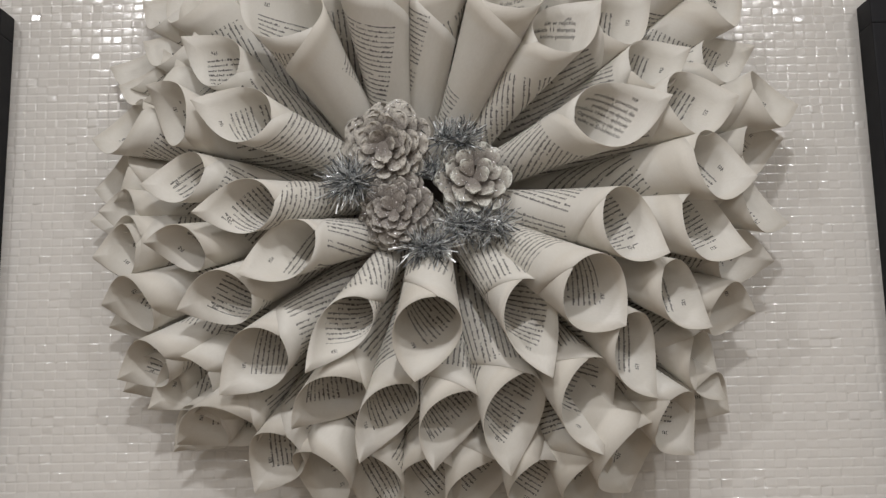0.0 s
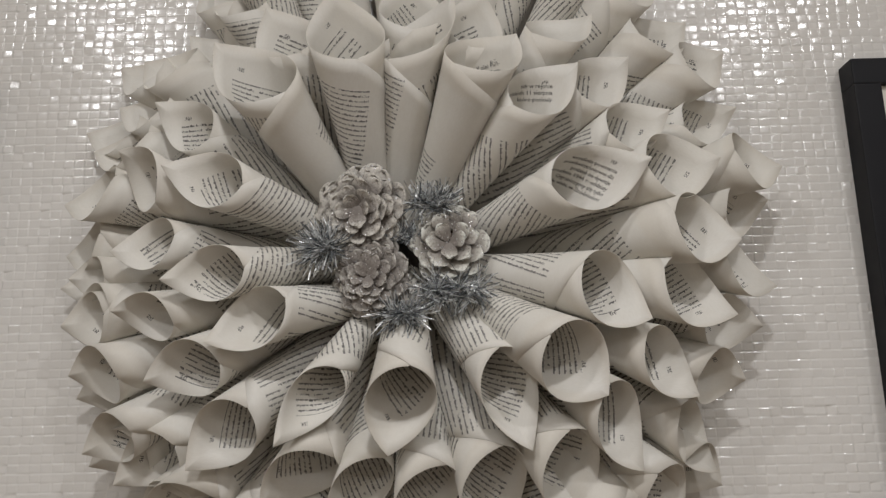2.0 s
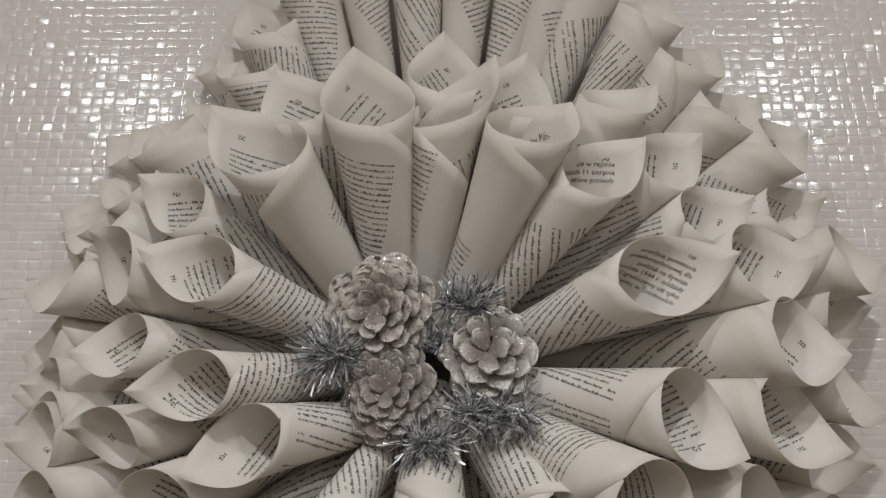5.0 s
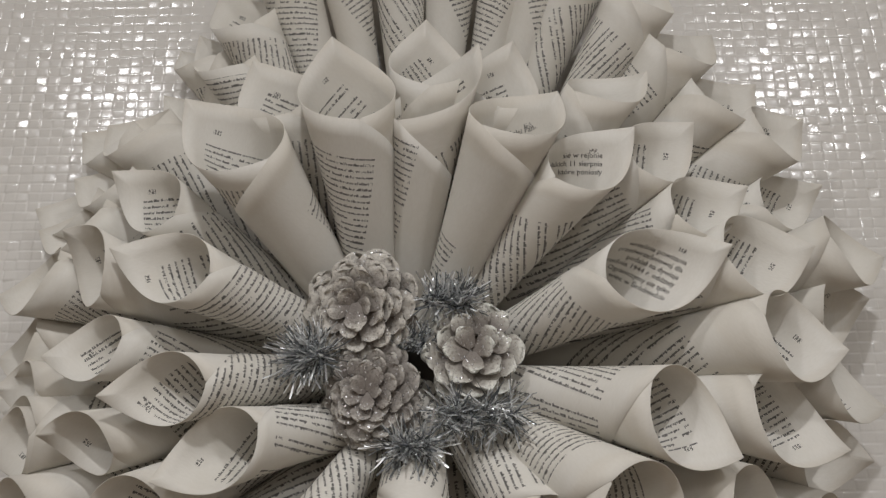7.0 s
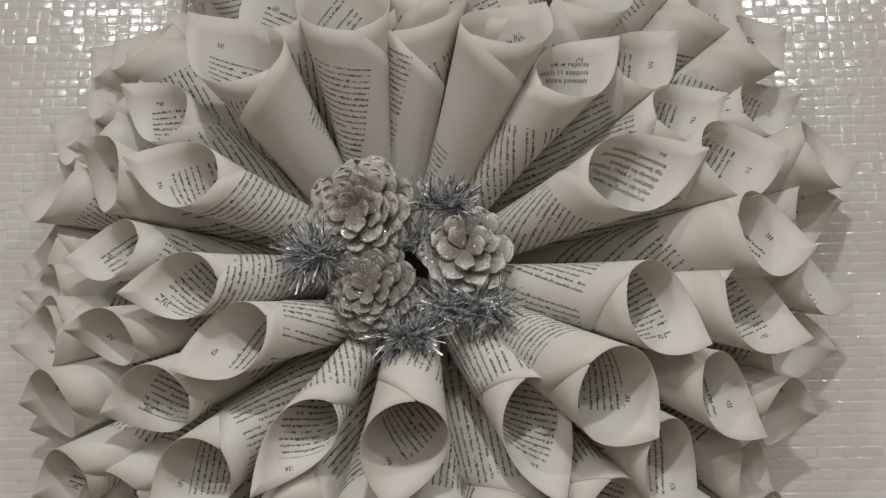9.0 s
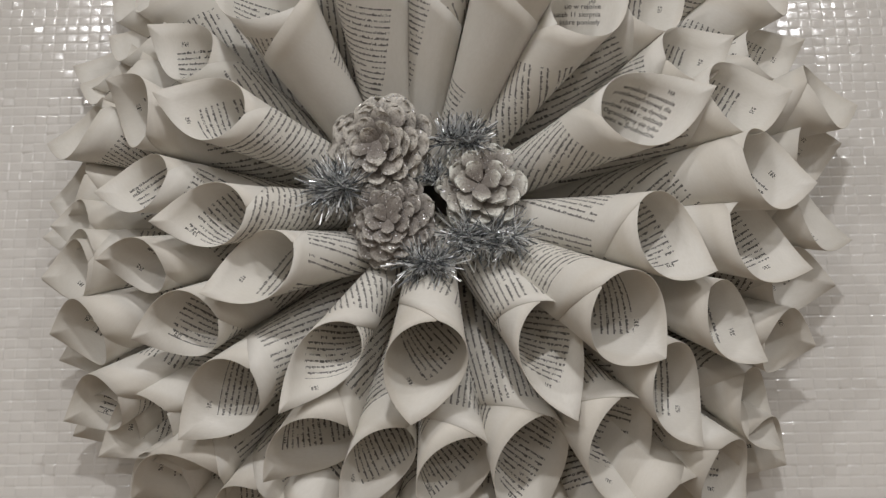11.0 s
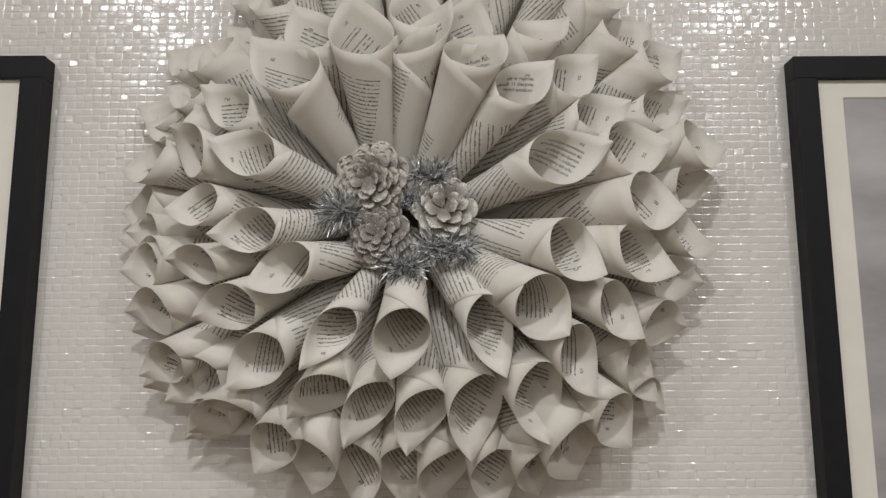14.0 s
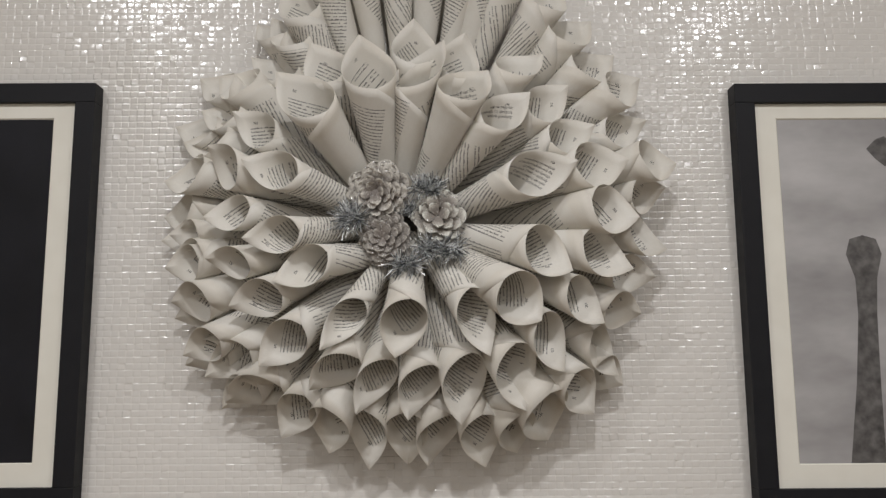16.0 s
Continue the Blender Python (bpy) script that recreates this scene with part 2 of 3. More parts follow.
def wallpaper_relief():
    """Woven emboss of the wallpaper: rows of small pillows, every one a little tilted, with a deeper groove under each row."""
    rng = np.random.default_rng(7)
    cw, ch = 0.0083, 0.0069
    x0, x1, z0, z1 = -0.64, 0.70, 1.24, 2.24
    nx, nz = int((x1 - x0) / cw), int((z1 - z0) / ch)
    fx = np.array([0.0, 0.07, 0.20, 0.80, 0.93])
    fz = np.array([0.0, 0.12, 0.26, 0.80, 0.94])
    i, j = np.meshgrid(np.arange(nx), np.arange(nz))
    over = (i + j) % 2
    high = 0.00016 + 0.00008 * over + rng.normal(0, 0.00005, (nz, nx))
    tx, tz = rng.standard_t(3, (nz, nx)) * 0.00011, rng.standard_t(3, (nz, nx)) * 0.00007
    tx, tz = tx.clip(-0.0009, 0.0009), tz.clip(-0.0006, 0.0006)
    wob = np.cumsum(rng.normal(0, 0.0002, nz))
    wob -= np.linspace(0, wob[-1], nz)
    jit = rng.normal(0, 0.00018, (nz, nx)).clip(-0.0004, 0.0004)
    X = np.zeros((nz, 5, nx, 5))
    Z, Y = X.copy(), X.copy()
    for a in range(5):
        for b in range(5):
            X[:, a, :, b] = x0 + (i + fx[b]) * cw + wob[:, None] + (jit if 0 < b else 0)
            Z[:, a, :, b] = z0 + (j + fz[a]) * ch
            px, pz = (0.30, 0.78, 1.0, 1.0, 0.78)[b], (-0.25, 0.74, 1.0, 1.0, 0.78)[a]
            h = high * min(px, pz) if px and pz > 0 else (0.00004 if pz > 0 else -0.00008) + 0 * high
            Y[:, a, :, b] = WALL - 0.0005 - h - (tx * (fx[b] - 0.5) * 2 + tz * (fz[a] - 0.5) * 2) * (px > 0) * (pz > 0)
    n, m = nz * 5, nx * 5
    co = np.stack([X.reshape(n, m), Y.reshape(n, m), Z.reshape(n, m)], -1).reshape(-1, 3)
    k = (np.arange(n - 1)[:, None] * m + np.arange(m - 1)[None, :]).ravel()
    quads = np.stack([k, k + 1, k + m + 1, k + m], 1)
    me = bpy.data.meshes.new("wallpaper_relief")
    me.vertices.add(len(co))
    me.vertices.foreach_set("co", co.ravel())
    me.loops.add(quads.size)
    me.loops.foreach_set("vertex_index", quads.ravel())
    me.polygons.add(len(quads))
    me.polygons.foreach_set("loop_start", np.arange(len(quads)) * 4)
    me.polygons.foreach_set("use_smooth", np.ones(len(quads), bool))
    me.update(calc_edges=True)
    me.materials.append(WALLPAPER)
    ob = new("wallpaper_relief", me)
    ob.parent = wall
    return tagged(ob, "glossy woven emboss of small raised squares", kind="stuff")


wallpaper_relief()


# No fitting is in view; a trim ring is added at each light.
def unseen_spot(x, y):
    top = tagged(new("unseen_spotlight"), "small round metal spotlight fitting, out of view and added", "lamp", "ceiling spotlights")
    top.location = (x, y, CEIL)
    bm = bmesh.new()
    prof = [(0.045, -0.018), (0.048, -0.02), (0.058, -0.012), (0.062, 0.0)]
    n = 24
    rings = [[bm.verts.new((r * math.cos(2 * math.pi * k / n), r * math.sin(2 * math.pi * k / n), z)) for k in range(n)] for r, z in prof]
    for a, b in zip(rings, rings[1:]):
        for k in range(n):
            bm.faces.new((a[k], a[(k + 1) % n], b[(k + 1) % n], b[k]))
    part("trim_ring", bm, STEEL, top, smooth=True)


for sx, sy, watts in UNSEEN_SPOTS:
    unseen_spot(sx, sy)


# ---- picture frames ----
def picture_frame(x0, x1, z0, z1, print_material, label):
    """A black frame with a pale mount and a print; it hangs flat on the wall."""
    top = tagged(new("picture_frame"), label, "picture frame", "framed pictures")
    top.location = ((x0 + x1) / 2, WALL, z0)
    inv = Matrix.Translation(top.location).inverted()
    rail, deep = 0.0212, 0.021
    front = WALL - 0.0015 - deep
    made = []
    back = WALL - 0.0015
    for name, a, b, c, d in (("frame_rail", x0, x1, z1 - rail, z1), ("frame_rail", x0, x1, z0, z0 + rail),
                             ("frame_stile", x0, x0 + rail, z0 + rail, z1 - rail), ("frame_stile", x1 - rail, x1, z0 + rail, z1 - rail)):
        made.append(slab(name, a, b, front, back, c, d, material=BLACK, parent=top, bevel=0.0012))
    i, o, o_top, o_low = rail - 0.001, 0.0450, 0.0375, 0.0440
    my = front + 0.006
    bm = bmesh.new()
    outer = [(x0 + i, z0 + i), (x1 - i, z0 + i), (x1 - i, z1 - i), (x0 + i, z1 - i)]
    inner = [(x0 + o, z0 + o_low), (x1 - o, z0 + o_low), (x1 - o, z1 - o_top), (x0 + o, z1 - o_top)]
    low = [(x + (0.0012 if x < (x0 + x1) / 2 else -0.0012), z + (0.0012 if z < (z0 + z1) / 2 else -0.0012)) for x, z in inner]
    ro = [bm.verts.new((x, my, z)) for x, z in outer]
    ri = [bm.verts.new((x, my, z)) for x, z in inner]
    rl = [bm.verts.new((x, my + 0.0014, z)) for x, z in low]
    for k in range(4):
        n = (k + 1) % 4
        bm.faces.new((ro[k], ro[n], ri[n], ri[k]))
        bm.faces.new((ri[k], ri[n], rl[n], rl[k]))
    made.append(part("mount", bm, MOUNT, top, "cream mount board with a bevelled window"))
    made.append(slab("print", x0 + o - 0.004, x1 - o + 0.004, my + 0.0016, my + 0.0030, z0 + o_low - 0.004, z1 - o_top + 0.004, material=print_material, parent=top))
    made.append(slab("backboard", x0 + i, x1 - i, my + 0.004, back - 0.001, z0 + i, z1 - i, material=CARD, parent=top))
    for ob in made:
        ob.matrix_parent_inverse = inv
    return top, my + 0.0016, inv


picture_frame(-0.699, -0.3460, 1.441, 1.8843, DARK_PRINT, "black picture frame with a cream mount and a black print")
right_frame, print_y, right_inv = picture_frame(0.3410, 0.697, 1.434, 1.8795, SKY_PRINT, "black picture frame with a cream mount and a grey print")


# ---- the wreath ----
wreath = tagged(new("wreath"), "round wreath of rolled book pages with pine cones and tinsel", "wreath")
wreath.location = (CX, WALL, CZ)
HANG = Matrix.Translation(wreath.location).inverted()


def hang(ob):
    ob.matrix_parent_inverse = HANG
    return ob


def disc(name, radius, y0, y1, material, label=""):
    bm = bmesh.new()
    bmesh.ops.create_cone(bm, cap_ends=True, segments=48, radius1=radius, radius2=radius, depth=y1 - y0)
    bmesh.ops.transform(bm, matrix=Matrix.Translation((CX, (y0 + y1) / 2, CZ)) @ Matrix.Rotation(math.pi / 2, 4, "X"), verts=bm.verts)
    return hang(part(name, bm, material, wreath, label))


# Backing disc, dark and widened to stand in for shade in the cone gaps.
disc("backing_board", 0.178, WALL - 0.0068, WALL - 0.0022, CARD, "dark cardboard backing disc, also standing in for shade between cones")

# axis azimuth, tip azimuth, tip radius, twist of the tip about the cone, half angle, depth of the slanted mouth
RING_A = [
    232.0, 238.8, 0.149, -21, 6.1, 0.28, 258.2, 267.1, 0.133, -15, 7.9, 0.17, 296.3, 301.5, 0.154, -25, 7.7, 0.25,
    300.4, 321.8, 0.162, -7, 8.3, 0.14, 0.0, 340.8, 0.168, -25, 8.2, 0.18, 3.9, 17.0, 0.174, -1, 8.9, 0.28,
    39.4, 44.2, 0.170, -12, 7.0, 0.22, 61.1, 59.5, 0.163, -28, 8.6, 0.14, 131.4, 77.5, 0.176, -44, 8.3, 0.24,
    156.0, 103.6, 0.183, 12, 9.0, 0.22, 153.4, 131.1, 0.186, 17, 9.6, 0.24, 165.5, 160.6, 0.163, 3, 6.9, 0.24,
    202.6, 188.3, 0.153, -8, 6.6, 0.23, 136.6, 207.0, 0.136, 14, 7.7, 0.24,
]
RING_B_RIGHT = [
    261.6, 256.5, 0.192, -37, 6.6, 0.24, 275.8, 270.8, 0.193, -40, 7.3, 0.20, 290.3, 285.9, 0.203, -34, 8.4, 0.23,
    305.5, 301.6, 0.218, -34, 8.6, 0.22, 319.5, 316.3, 0.212, -33, 7.5, 0.19, 334.3, 332.3, 0.217, -28, 6.8, 0.18,
    349.4, 347.1, 0.228, -24, 7.8, 0.21, 3.2, 0.2, 0.230, -15, 7.9, 0.17, 13.9, 14.8, 0.229, -5, 7.8, 0.21,
    25.2, 26.4, 0.212, -3, 6.4, 0.20, 37.4, 39.5, 0.212, 4, 6.6, 0.20,
]
RING_B_LEFT = [
    53.4, 50.2, 0.219, -35, 6.8, 0.17, 70.9, 72.1, 0.201, 11, 7.2, 0.21, 88.9, 87.4, 0.207, 9, 7.6, 0.21,
    115.3, 117.5, 0.204, 5, 7.4, 0.20, 149.7, 147.2, 0.203, -8, 6.0, 0.22, 165.3, 159.4, 0.208, -41, 6.8, 0.17,
    180.1, 178.8, 0.196, 12, 5.9, 0.19, 195.1, 191.3, 0.196, -36, 5.7, 0.17, 210.0, 206.7, 0.188, -25, 6.7, 0.20,
    228.0, 225.4, 0.197, -8, 7.3, 0.21, 244.7, 241.3, 0.187, -47, 7.0, 0.19,
]
RING_C_LOW = [
    217.1, 216.9, 0.252, -14, 6.8, 0.23, 225.6, 224.8, 0.252, -41, 8.1, 0.21, 240.7, 239.7, 0.245, -4, 6.7, 0.20,
    251.1, 251.6, 0.239, 23, 7.3, 0.16, 261.3, 261.2, 0.245, 19, 6.7, 0.24, 269.5, 270.4, 0.238, 2, 6.8, 0.21,
    275.9, 275.4, 0.240, -38, 7.3, 0.19, 288.4, 288.1, 0.253, -16, 7.2, 0.20, 296.6, 295.9, 0.252, -26, 6.6, 0.12,
    305.3, 303.3, 0.257, -25, 8.7, 0.13, 317.2, 314.5, 0.267, -15, 7.1, 0.17, 325.1, 324.5, 0.262, -32, 6.6, 0.20,
]
RING_C_SIDE = [
    338.5, 339.1, 0.255, 21, 6.6, 0.15, 348.0, 348.1, 0.260, 16, 6.4, 0.20, 355.3, 354.9, 0.269, -29, 6.9, 0.19,
    7.7, 8.3, 0.272, 21, 6.1, 0.18, 13.7, 13.0, 0.289, -16, 7.3, 0.17, 23.3, 24.0, 0.277, 4, 6.4, 0.23,
    32.0, 32.5, 0.293, 2, 6.7, 0.18, 41.5, 39.6, 0.286, -10, 7.5, 0.20, 50.7, 48.5, 0.297, -13, 7.3, 0.20,
    58.8, 57.1, 0.308, -10, 7.1, 0.17, 67.4, 66.3, 0.330, -6, 7.1, 0.23, 76.8, 76.9, 0.342, 0, 7.0, 0.22,
]
RING_D_TOP = [
    84.3, 84.6, 0.340, 0, 7.1, 0.17, 91.7, 92.0, 0.339, 0, 7.2, 0.21, 99.6, 99.8, 0.337, 0, 6.7, 0.16,
    107.3, 109.1, 0.330, 15, 7.4, 0.20, 114.9, 116.4, 0.294, 8, 7.2, 0.23, 71.4, 71.6, 0.337, 0, 7.2, 0.23,
    118.8, 122.3, 0.268, 17, 6.8, 0.22, 125.6, 131.3, 0.246, 25, 6.9, 0.23, 137.3, 140.6, 0.254, 17, 7.4, 0.17,
]
RING_D_SIDE = [
    145.5, 149.7, 0.248, 19, 6.5, 0.18, 153.7, 158.4, 0.249, 25, 7.5, 0.19, 163.4, 168.5, 0.255, 25, 7.1, 0.18,
    181.9, 181.6, 0.243, -11, 4.9, 0.15, 189.8, 189.6, 0.249, -4, 6.0, 0.17, 189.3, 189.4, 0.249, 0, 7.0, 0.19,
    198.4, 197.9, 0.250, -27, 6.9, 0.17, 210.5, 210.1, 0.259, -15, 6.2, 0.18,
]
RING_E = [
    227.5, 224.1, 0.263, -23, 6.8, 0.21, 215.9, 211.5, 0.267, -25, 7.0, 0.23, 203.6, 200.9, 0.257, -19, 7.2, 0.23,
    180.7, 182.2, 0.258, 10, 7.3, 0.24, 173.8, 176.6, 0.256, 17, 7.1, 0.17, 152.5, 155.2, 0.273, 17, 7.3, 0.24,
    141.5, 143.2, 0.279, 10, 7.4, 0.21, 122.2, 125.4, 0.281, 23, 7.2, 0.18, 227.2, 223.6, 0.260, -23, 7.3, 0.21,
    322.7, 323.7, 0.275, 6, 6.7, 0.17,
]
CONE = random.Random(11)


def printed_text(drop, words, on_page, parent):
    """Lines of type, set flush to the outer margin and laid on the page."""
    bm = bmesh.new()
    for row, text in enumerate(words):
        data = bpy.data.curves.new("printed_text", "FONT")
        data.body, data.size, data.align_x, data.resolution_u = text, 0.0041, "RIGHT", 2
        ob = new("printed_text", data)
        bpy.context.view_layer.update()
        flat = bpy.data.meshes.new_from_object(ob.evaluated_get(bpy.context.evaluated_depsgraph_get()))
        x0, y0 = PAGE_W - 0.016, PAGE_H - drop - row * 0.0045
        for q in flat.vertices:
            q.co = on_page(x0 + q.co.x, y0 + q.co.y)
        bm.from_mesh(flat)
        bpy.data.objects.remove(ob)
        bpy.data.curves.remove(data)
        bpy.data.meshes.remove(flat)
    return part("printed_text", bm, INK, parent, "black printed words")


def paper_cone(axis_az, tip_az, tip_r, twist, half, depth, tip_y, root_y, length, words=None):
    """A book page rolled from one corner into a cone: the far corner makes the pointed lip, the long side of the page wraps round outside."""
    half = math.radians(half)
    sh, ch = math.sin(half), math.cos(half)
    tip = Vector((CX + tip_r * math.cos(math.radians(tip_az)), tip_y, CZ + tip_r * math.sin(math.radians(tip_az))))
    flat = math.sqrt(max(length ** 2 - (root_y - tip_y) ** 2, 0.001))
    start = max(0.014, flat - tip_r + 0.026)
    d = Vector((math.cos(math.radians(axis_az)), 0, math.sin(math.radians(axis_az))))
    apex = Vector((CX, root_y, CZ)) + d * (tip_r - flat)
    a = tip - apex
    size = a.length
    a.normalize()
    n = Vector((0, -1, 0))
    n = (n - a * n.dot(a)).normalized()
    s = a.cross(n)
    p = math.radians(twist)
    axis = ch * a + sh * (math.cos(p) * n + math.sin(p) * s)
    u = (a - axis * a.dot(axis)).normalized()
    v = axis.cross(u)
    tip_phi = math.radians(50)
    wide, tall = size * math.cos(tip_phi), size * math.sin(tip_phi)
    outside = CONE.choice((1, -1))
    tucked, flap = CONE.uniform(3.6, 4.2), CONE.uniform(4.6, 6.2)
    first, last = (-tucked, flap) if outside > 0 else (-flap, tucked)
    fall = CONE.uniform(0.05, 0.11)
    swap = CONE.random() < 0.5 and not words
    squash = CONE.uniform(0.96, 1.04)
    lean = CONE.uniform(-0.5, 0.5)
    curl = CONE.uniform(-0.10, 0.10)
    np_, nr = 112, 12
    steps = sorted([first + (last - first) * i / np_ for i in range(np_)] + [0.0])

    def surface(r, beta):
        near = max(0.0, 1 - abs(beta) / 1.9)
        open_ = max(0.0, r / size - 0.70) / 0.30
        grow = 1.0 + curl * near * open_ ** 1.5 + 0.02 * open_ * math.sin(2 * beta + lean * 6)
        past = beta - first if outside > 0 else last - beta
        to_end = last - beta if outside > 0 else beta - first
        full = r + 0.40 * max(0.0, 0.85 * size - r) ** 2 / (0.85 * size)
        rad = full * sh * grow + 0.00042 * past / (2 * math.pi) + 0.0007 * math.exp(-to_end / 0.3)
        e = math.cos(beta) * u * squash + math.sin(beta) * v / squash
        return apex + axis * r * ch + e * rad, e

    outer, inner, page = [], [], []
    for beta in steps:
        phi = tip_phi + beta * sh
        x = min(abs(beta) / math.pi, 1.0)
        rim = size * (1 - depth * (2.0 * x - 1.3 * x * x + 0.3 * x ** 3))
        over = max(0.0, abs(beta) - math.pi)
        if over:
            rim -= size * (fall * over if beta * outside > 0 else 0.012 + 0.02 * over)
        for j in range(nr + 1):
            r = start + max(rim - start, 0.004) * (j / nr) ** 0.9
            c, e = surface(r, beta)
            outer.append(c + e * 0.00014)
            inner.append(c - e * 0.00014)
            x, y = r * math.cos(phi) - wide, r * math.sin(phi) - tall
            page.append((PAGE_W + y, PAGE_H + x) if swap else (PAGE_W + x, PAGE_H + y))
    bm = bmesh.new()
    uv = bm.loops.layers.uv.new("page")
    vo = [bm.verts.new(c) for c in outer]
    vi = [bm.verts.new(c) for c in inner]
    w = nr + 1

    def quad(vs, ids):
        f = bm.faces.new(vs)
        f.smooth = True
        for loop, q in zip(f.loops, ids):
            loop[uv].uv = page[q]

    for i in range(np_):
        for j in range(nr):
            q = (i * w + j, (i + 1) * w + j, (i + 1) * w + j + 1, i * w + j + 1)
            quad([vo[m] for m in q], q)
            quad([vi[m] for m in reversed(q)], q[::-1])
        q = (i * w + nr, (i + 1) * w + nr)
        quad((vo[q[0]], vo[q[1]], vi[q[1]], vi[q[0]]), (q[0], q[1], q[1], q[0]))
    for i in (0, np_):
        for j in range(nr):
            q = (i * w + j, i * w + j + 1)
            quad((vo[q[0]], vo[q[1]], vi[q[1]], vi[q[0]]), (q[0], q[1], q[1], q[0]))
    cone = hang(part("paper_cone", bm, PAPER_SHORT if words else PAPER, wreath))
    if words:
        def on_page(x, y):
            x, y = x - PAGE_W + wide, y - PAGE_H + tall
            c, e = surface(math.hypot(x, y), (math.atan2(y, x) - tip_phi) / sh)
            return c - e * 0.0003
        printed_text(*words, on_page, cone)
    return cone


# words that can be read on some of the inner pages
READABLE = {
    5: (0.020, ("września powstania", "przedwrześniowej dla", "podział na dywizje", "września 1944 r. oddziały", "Ograniczymy się tylko", "tak więc w Śródmieściu")),
    6: (0.017, ("się w rejonie", "polskich 11 sierpnia", "które poniosły")),
    7: (0.017, ("Okręgowej Kolei Pań-", "rozpuścił po-", "się także stał")),
}


def ring(table, tip_y, root_y, length, wobble=0.0, words=None):
    for k in range(0, len(table), 6):
        paper_cone(*table[k:k + 6], tip_y + CONE.uniform(-wobble, wobble), root_y, length, (words or {}).get(k // 6))


ring(RING_A, 0.514, 0.598, 0.184, 0.0, READABLE)
for table in (RING_B_RIGHT, RING_B_LEFT):
    ring(table, 0.542, 0.609, 0.196)
for table in (RING_C_LOW, RING_C_SIDE, RING_D_TOP, RING_D_SIDE):
    ring(table, 0.585, 0.615, 0.203, 0.001)
ring(RING_E, 0.606, 0.620, 0.185, 0.001)


def cone_scale_mesh(name, material, long, wide, seed):
    """One woody scale: narrow at its root, broad, cupped and thick-lipped at its end. It grows along +z, its face looks to +y."""
    rng = random.Random(seed)
    bm = bmesh.new()
    nu, nv = 9, 10
    grid = {}
    for side in (1, -1):
        for i in range(nu + 1):
            t = 1 - (1 - i / nu) ** 2.0
            w = wide * (0.30 + 0.70 * math.sin(min(t * 1.25, 1.0) * math.pi / 2)) * math.sqrt(max(0.0, 1 - max(0.0, (t - 0.62) / 0.38) ** 2.3))
            for j in range(nv + 1):
                q = j / nv * 2 - 1
                z = long * t - (0.02 * q * q + 0.045 * math.sin(q * 6.0 + seed) + 0.02 * math.sin(q * 13.0 + 2 * seed)) * long * t
                cup = 0.14 * wide * q * q * t - 0.02 * long * t * t + 0.02 * long * math.sin(q * 5.0 + seed) * t
                thick = (0.0003 + 0.0006 * t * t) * (1 - q ** 4) * (0 if i == nu else 1)
                bumps = rng.uniform(-0.00012, 0.00012)
                grid[side, i, j] = bm.verts.new((w * q + bumps, cup + side * thick + bumps * 0.6, z + bumps))
    for side in (1, -1):
        for i in range(nu):
            for j in range(nv):
                vs = [grid[side, i, j], grid[side, i, j + 1], grid[side, i + 1, j + 1], grid[side, i + 1, j]]
                bm.faces.new(vs if side < 0 else vs[::-1])
    bmesh.ops.remove_doubles(bm, verts=bm.verts, dist=0.00002)
    me = bpy.data.meshes.new(name)
    bm.to_mesh(me)
    bm.free()
    me.materials.append(material)
    me.polygons.foreach_set("use_smooth", [True] * len(me.polygons))
    return me


def pine_cone(x, y, z, radius, face, count, start, end, material, seed, label, wide):
    """An opened pine cone that faces the way given; its scales stand in a spiral round the core."""
    rng = random.Random(seed)
    core = bmesh.new()
    bmesh.ops.create_icosphere(core, subdivisions=2, radius=radius * 0.42)
    turn = Vector(face).to_track_quat("Z", "Y").to_matrix().to_4x4()
    m = Matrix.Translation((x, y, z)) @ turn
    for v in core.verts:
        v.co.z *= 0.9
    bmesh.ops.transform(core, matrix=m, verts=core.verts)
    body = hang(part("pine_cone", core, CORE, wreath, label, True))
    shapes = [cone_scale_mesh("cone_scale", material, radius * 0.72, radius * wide, seed * 10 + q) for q in range(3)]
    for k in range(count):
        t = (k + 0.6) / count
        th = math.radians(start + (end - start) * t ** 0.50 + rng.uniform(-9, 9))
        az = k * 2.39996 + rng.uniform(-0.22, 0.22)
        out = Vector((math.cos(az), math.sin(az), 0))
        up = Vector((0, 0, 1))
        way = out * math.sin(th) + up * math.cos(th)
        face_n = (up * math.sin(th) - out * math.cos(th)).normalized()
        side = face_n.cross(way)
        grow = (0.44 + 0.46 * math.sqrt(t)) * rng.uniform(0.84, 1.16)
        tip = out * radius * (0.17 + 0.82 * math.sqrt(t)) * rng.uniform(0.92, 1.05) + up * radius * (0.70 * math.sqrt(1 - 0.90 * t) - 0.12 * t)
        root = tip - way * radius * 0.72 * grow
        loc = Matrix((side, face_n, way)).transposed().to_4x4()
        loc.translation = root
        ob = new("cone_scale", shapes[k % 3])
        ob.parent = body
        ob.matrix_basis = m @ loc @ Matrix.Diagonal((grow * rng.uniform(0.9, 1.1), grow, grow, 1))


pine_cone(-0.0345, 0.543, 1.749, 0.0350, (-0.22, -1, -0.20), 48, 56, 94, SCALE_GREY, 3, "large pine cone dusted with silver and glitter", 0.29)
pine_cone(-0.0290, 0.540, 1.702, 0.0290, (-0.16, -1, 0.02), 42, 56, 94, SCALE_GREY, 4, "small pine cone dusted with silver and glitter", 0.29)
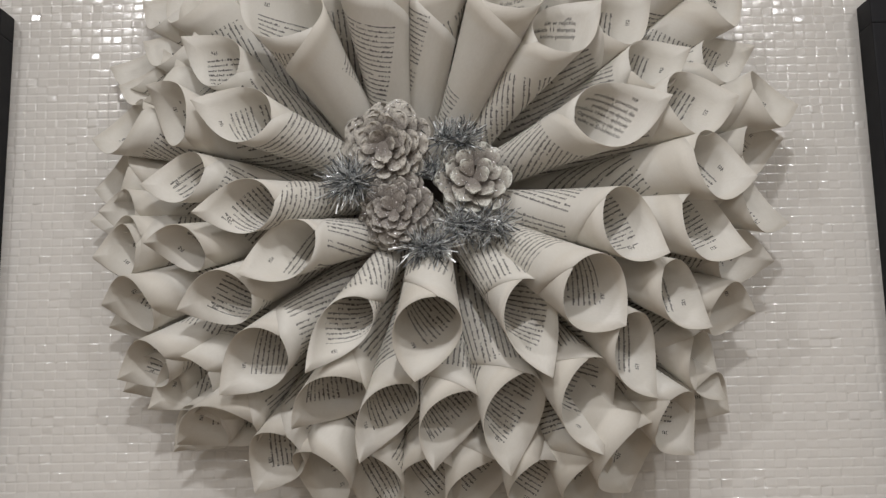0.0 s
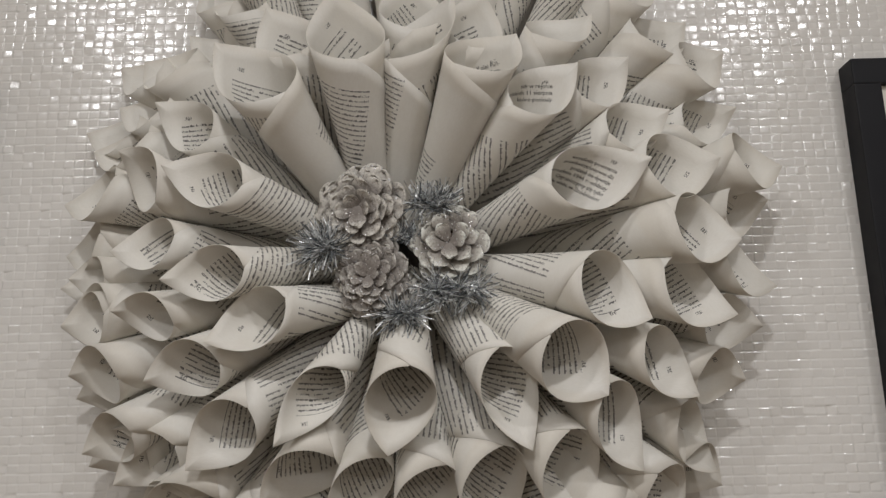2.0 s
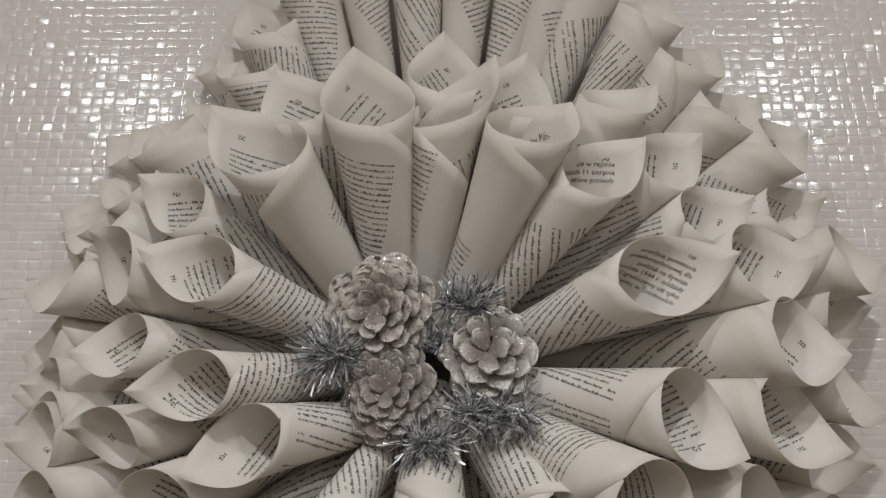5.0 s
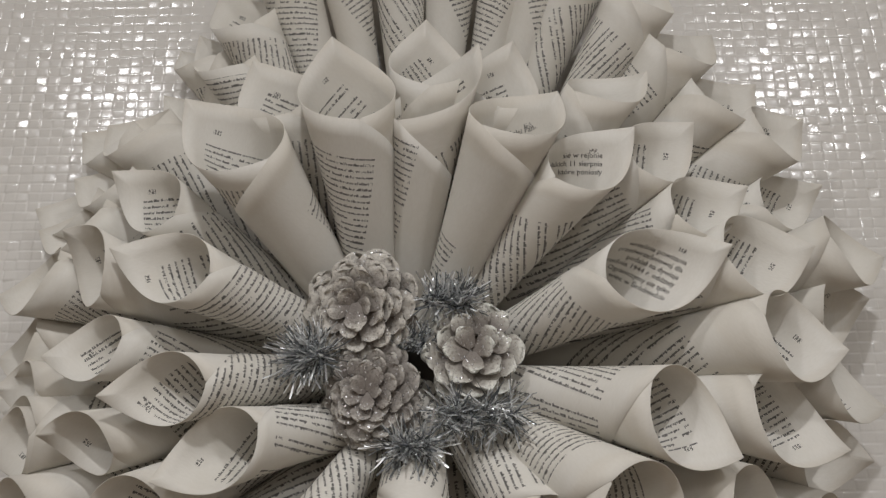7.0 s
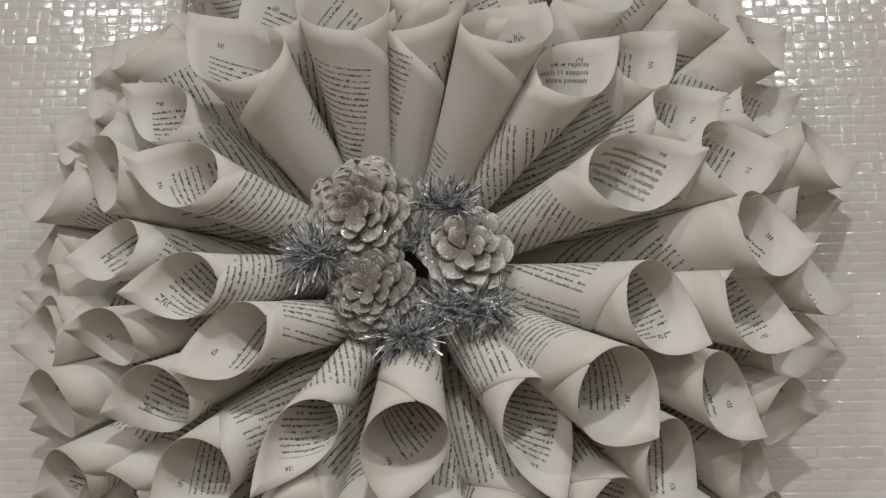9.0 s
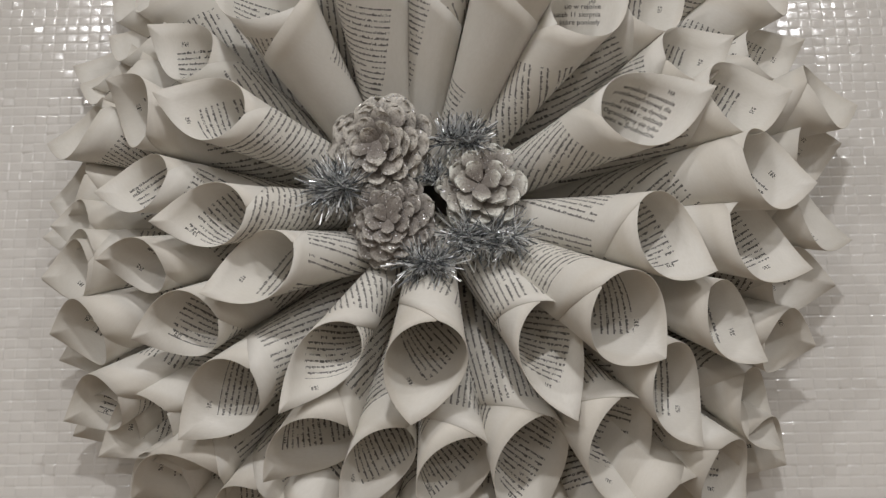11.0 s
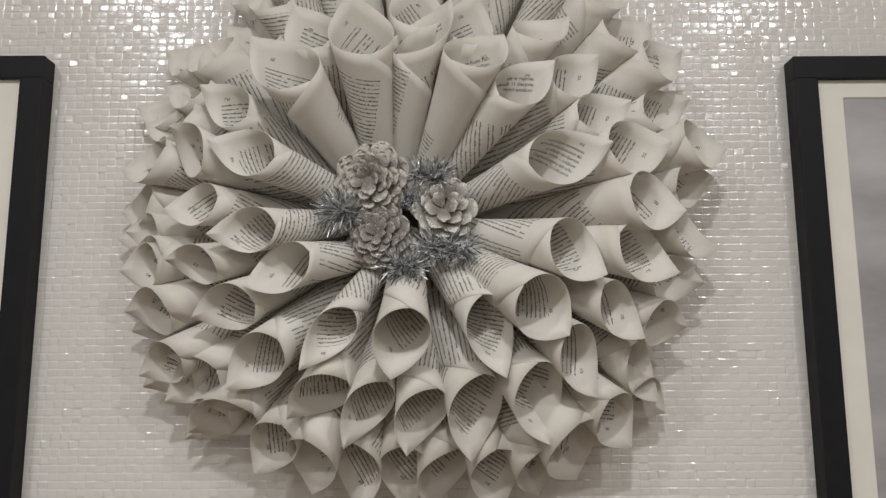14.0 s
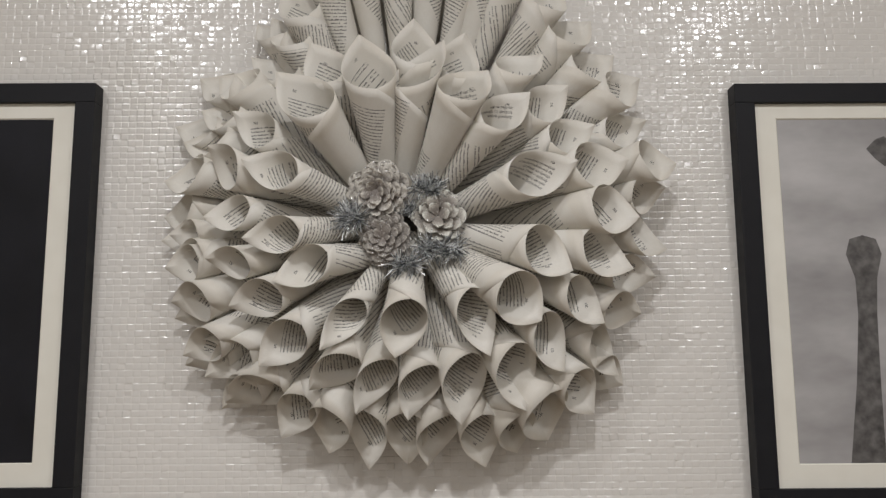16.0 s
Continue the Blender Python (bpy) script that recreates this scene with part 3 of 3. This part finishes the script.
pine_cone(0.0205, 0.544, 1.7215, 0.0318, (0.06, -1, 0.10), 25, 42, 92, SCALE_WHITE, 5, "whitewashed pine cone with wide open scales", 0.31)


def tinsel(x, y, z, long, count, lean, spread, seed, line=0.0):
    """A tuft of silver tinsel: thin bright strips that stand out from a short core."""
    rng = random.Random(seed)
    bm = bmesh.new()
    lean = Vector(lean).normalized()
    for _ in range(count):
        w = Vector((rng.gauss(0, 1), rng.gauss(0, 1), rng.gauss(0, 1))).normalized()
        w = (w * spread + lean).normalized()
        root = Vector((x, y, z)) + Vector((rng.uniform(-1, 1), 0, rng.uniform(-0.3, 0.3))) * line + w * rng.uniform(0, 0.003)
        side = w.cross(Vector((rng.gauss(0, 1), rng.gauss(0, 1), rng.gauss(0, 1)))).normalized()
        bend = w.cross(side) * rng.uniform(-0.25, 0.25)
        size = long * rng.uniform(0.5, 0.95)
        half = rng.uniform(0.00026, 0.00052)
        last = None
        for q in range(4):
            t = q / 3
            c = root + (w * t + bend * t * t) * size
            s2 = (side + w.cross(side) * (t - 0.5) * rng.uniform(-0.8, 0.8)).normalized() * half
            pair = (bm.verts.new(c - s2), bm.verts.new(c + s2))
            if last:
                bm.faces.new((last[0], last[1], pair[1], pair[0]))
            last = pair
    return tagged(hang(part("tinsel", bm, TINSEL, wreath, "tuft of silver tinsel")), kind="stuff")


tinsel(-0.060, 0.528, 1.721, 0.022, 420, (-0.45, -0.8, 0.0), 1.3, 21, 0.007)
tinsel(0.009, 0.535, 1.751, 0.017, 380, (0.3, -0.8, 0.25), 1.3, 22, 0.011)
tinsel(-0.009, 0.538, 1.728, 0.014, 220, (0.0, -1.0, 0.3), 0.9, 23, 0.010)
tinsel(0.023, 0.529, 1.690, 0.019, 460, (0.2, -0.8, -0.25), 1.4, 24, 0.019)
tinsel(-0.009, 0.521, 1.675, 0.018, 360, (-0.1, -0.8, -0.35), 1.2, 25, 0.008)


# ---- the plain shape on the grey print ----
def print_shape(pieces):
    """A plain dark upright shape, printed on the grey sheet."""
    for points, lift in pieces:
        bm = bmesh.new()
        front = [bm.verts.new((x, print_y - 0.0002 - lift, z)) for x, z in points]
        bm.faces.new(front)
        ob = part("printed_shape", bm, SHAPE_DARK, right_frame, "plain dark upright shape")
        ob.matrix_parent_inverse = right_inv


neck = [(0.440, 1.479), (0.476, 1.479), (0.477, 1.56), (0.479, 1.63), (0.482, 1.668), (0.489, 1.694), (0.484, 1.710), (0.470, 1.714), (0.456, 1.710), (0.451, 1.694), (0.459, 1.668), (0.459, 1.63), (0.452, 1.56)]
side_shape = [(0.482, 1.808), (0.492, 1.818), (0.502, 1.822), (0.512, 1.814), (0.512, 1.787), (0.500, 1.789), (0.491, 1.797)]
print_shape([(neck, 0.0), (side_shape, 0.0)])
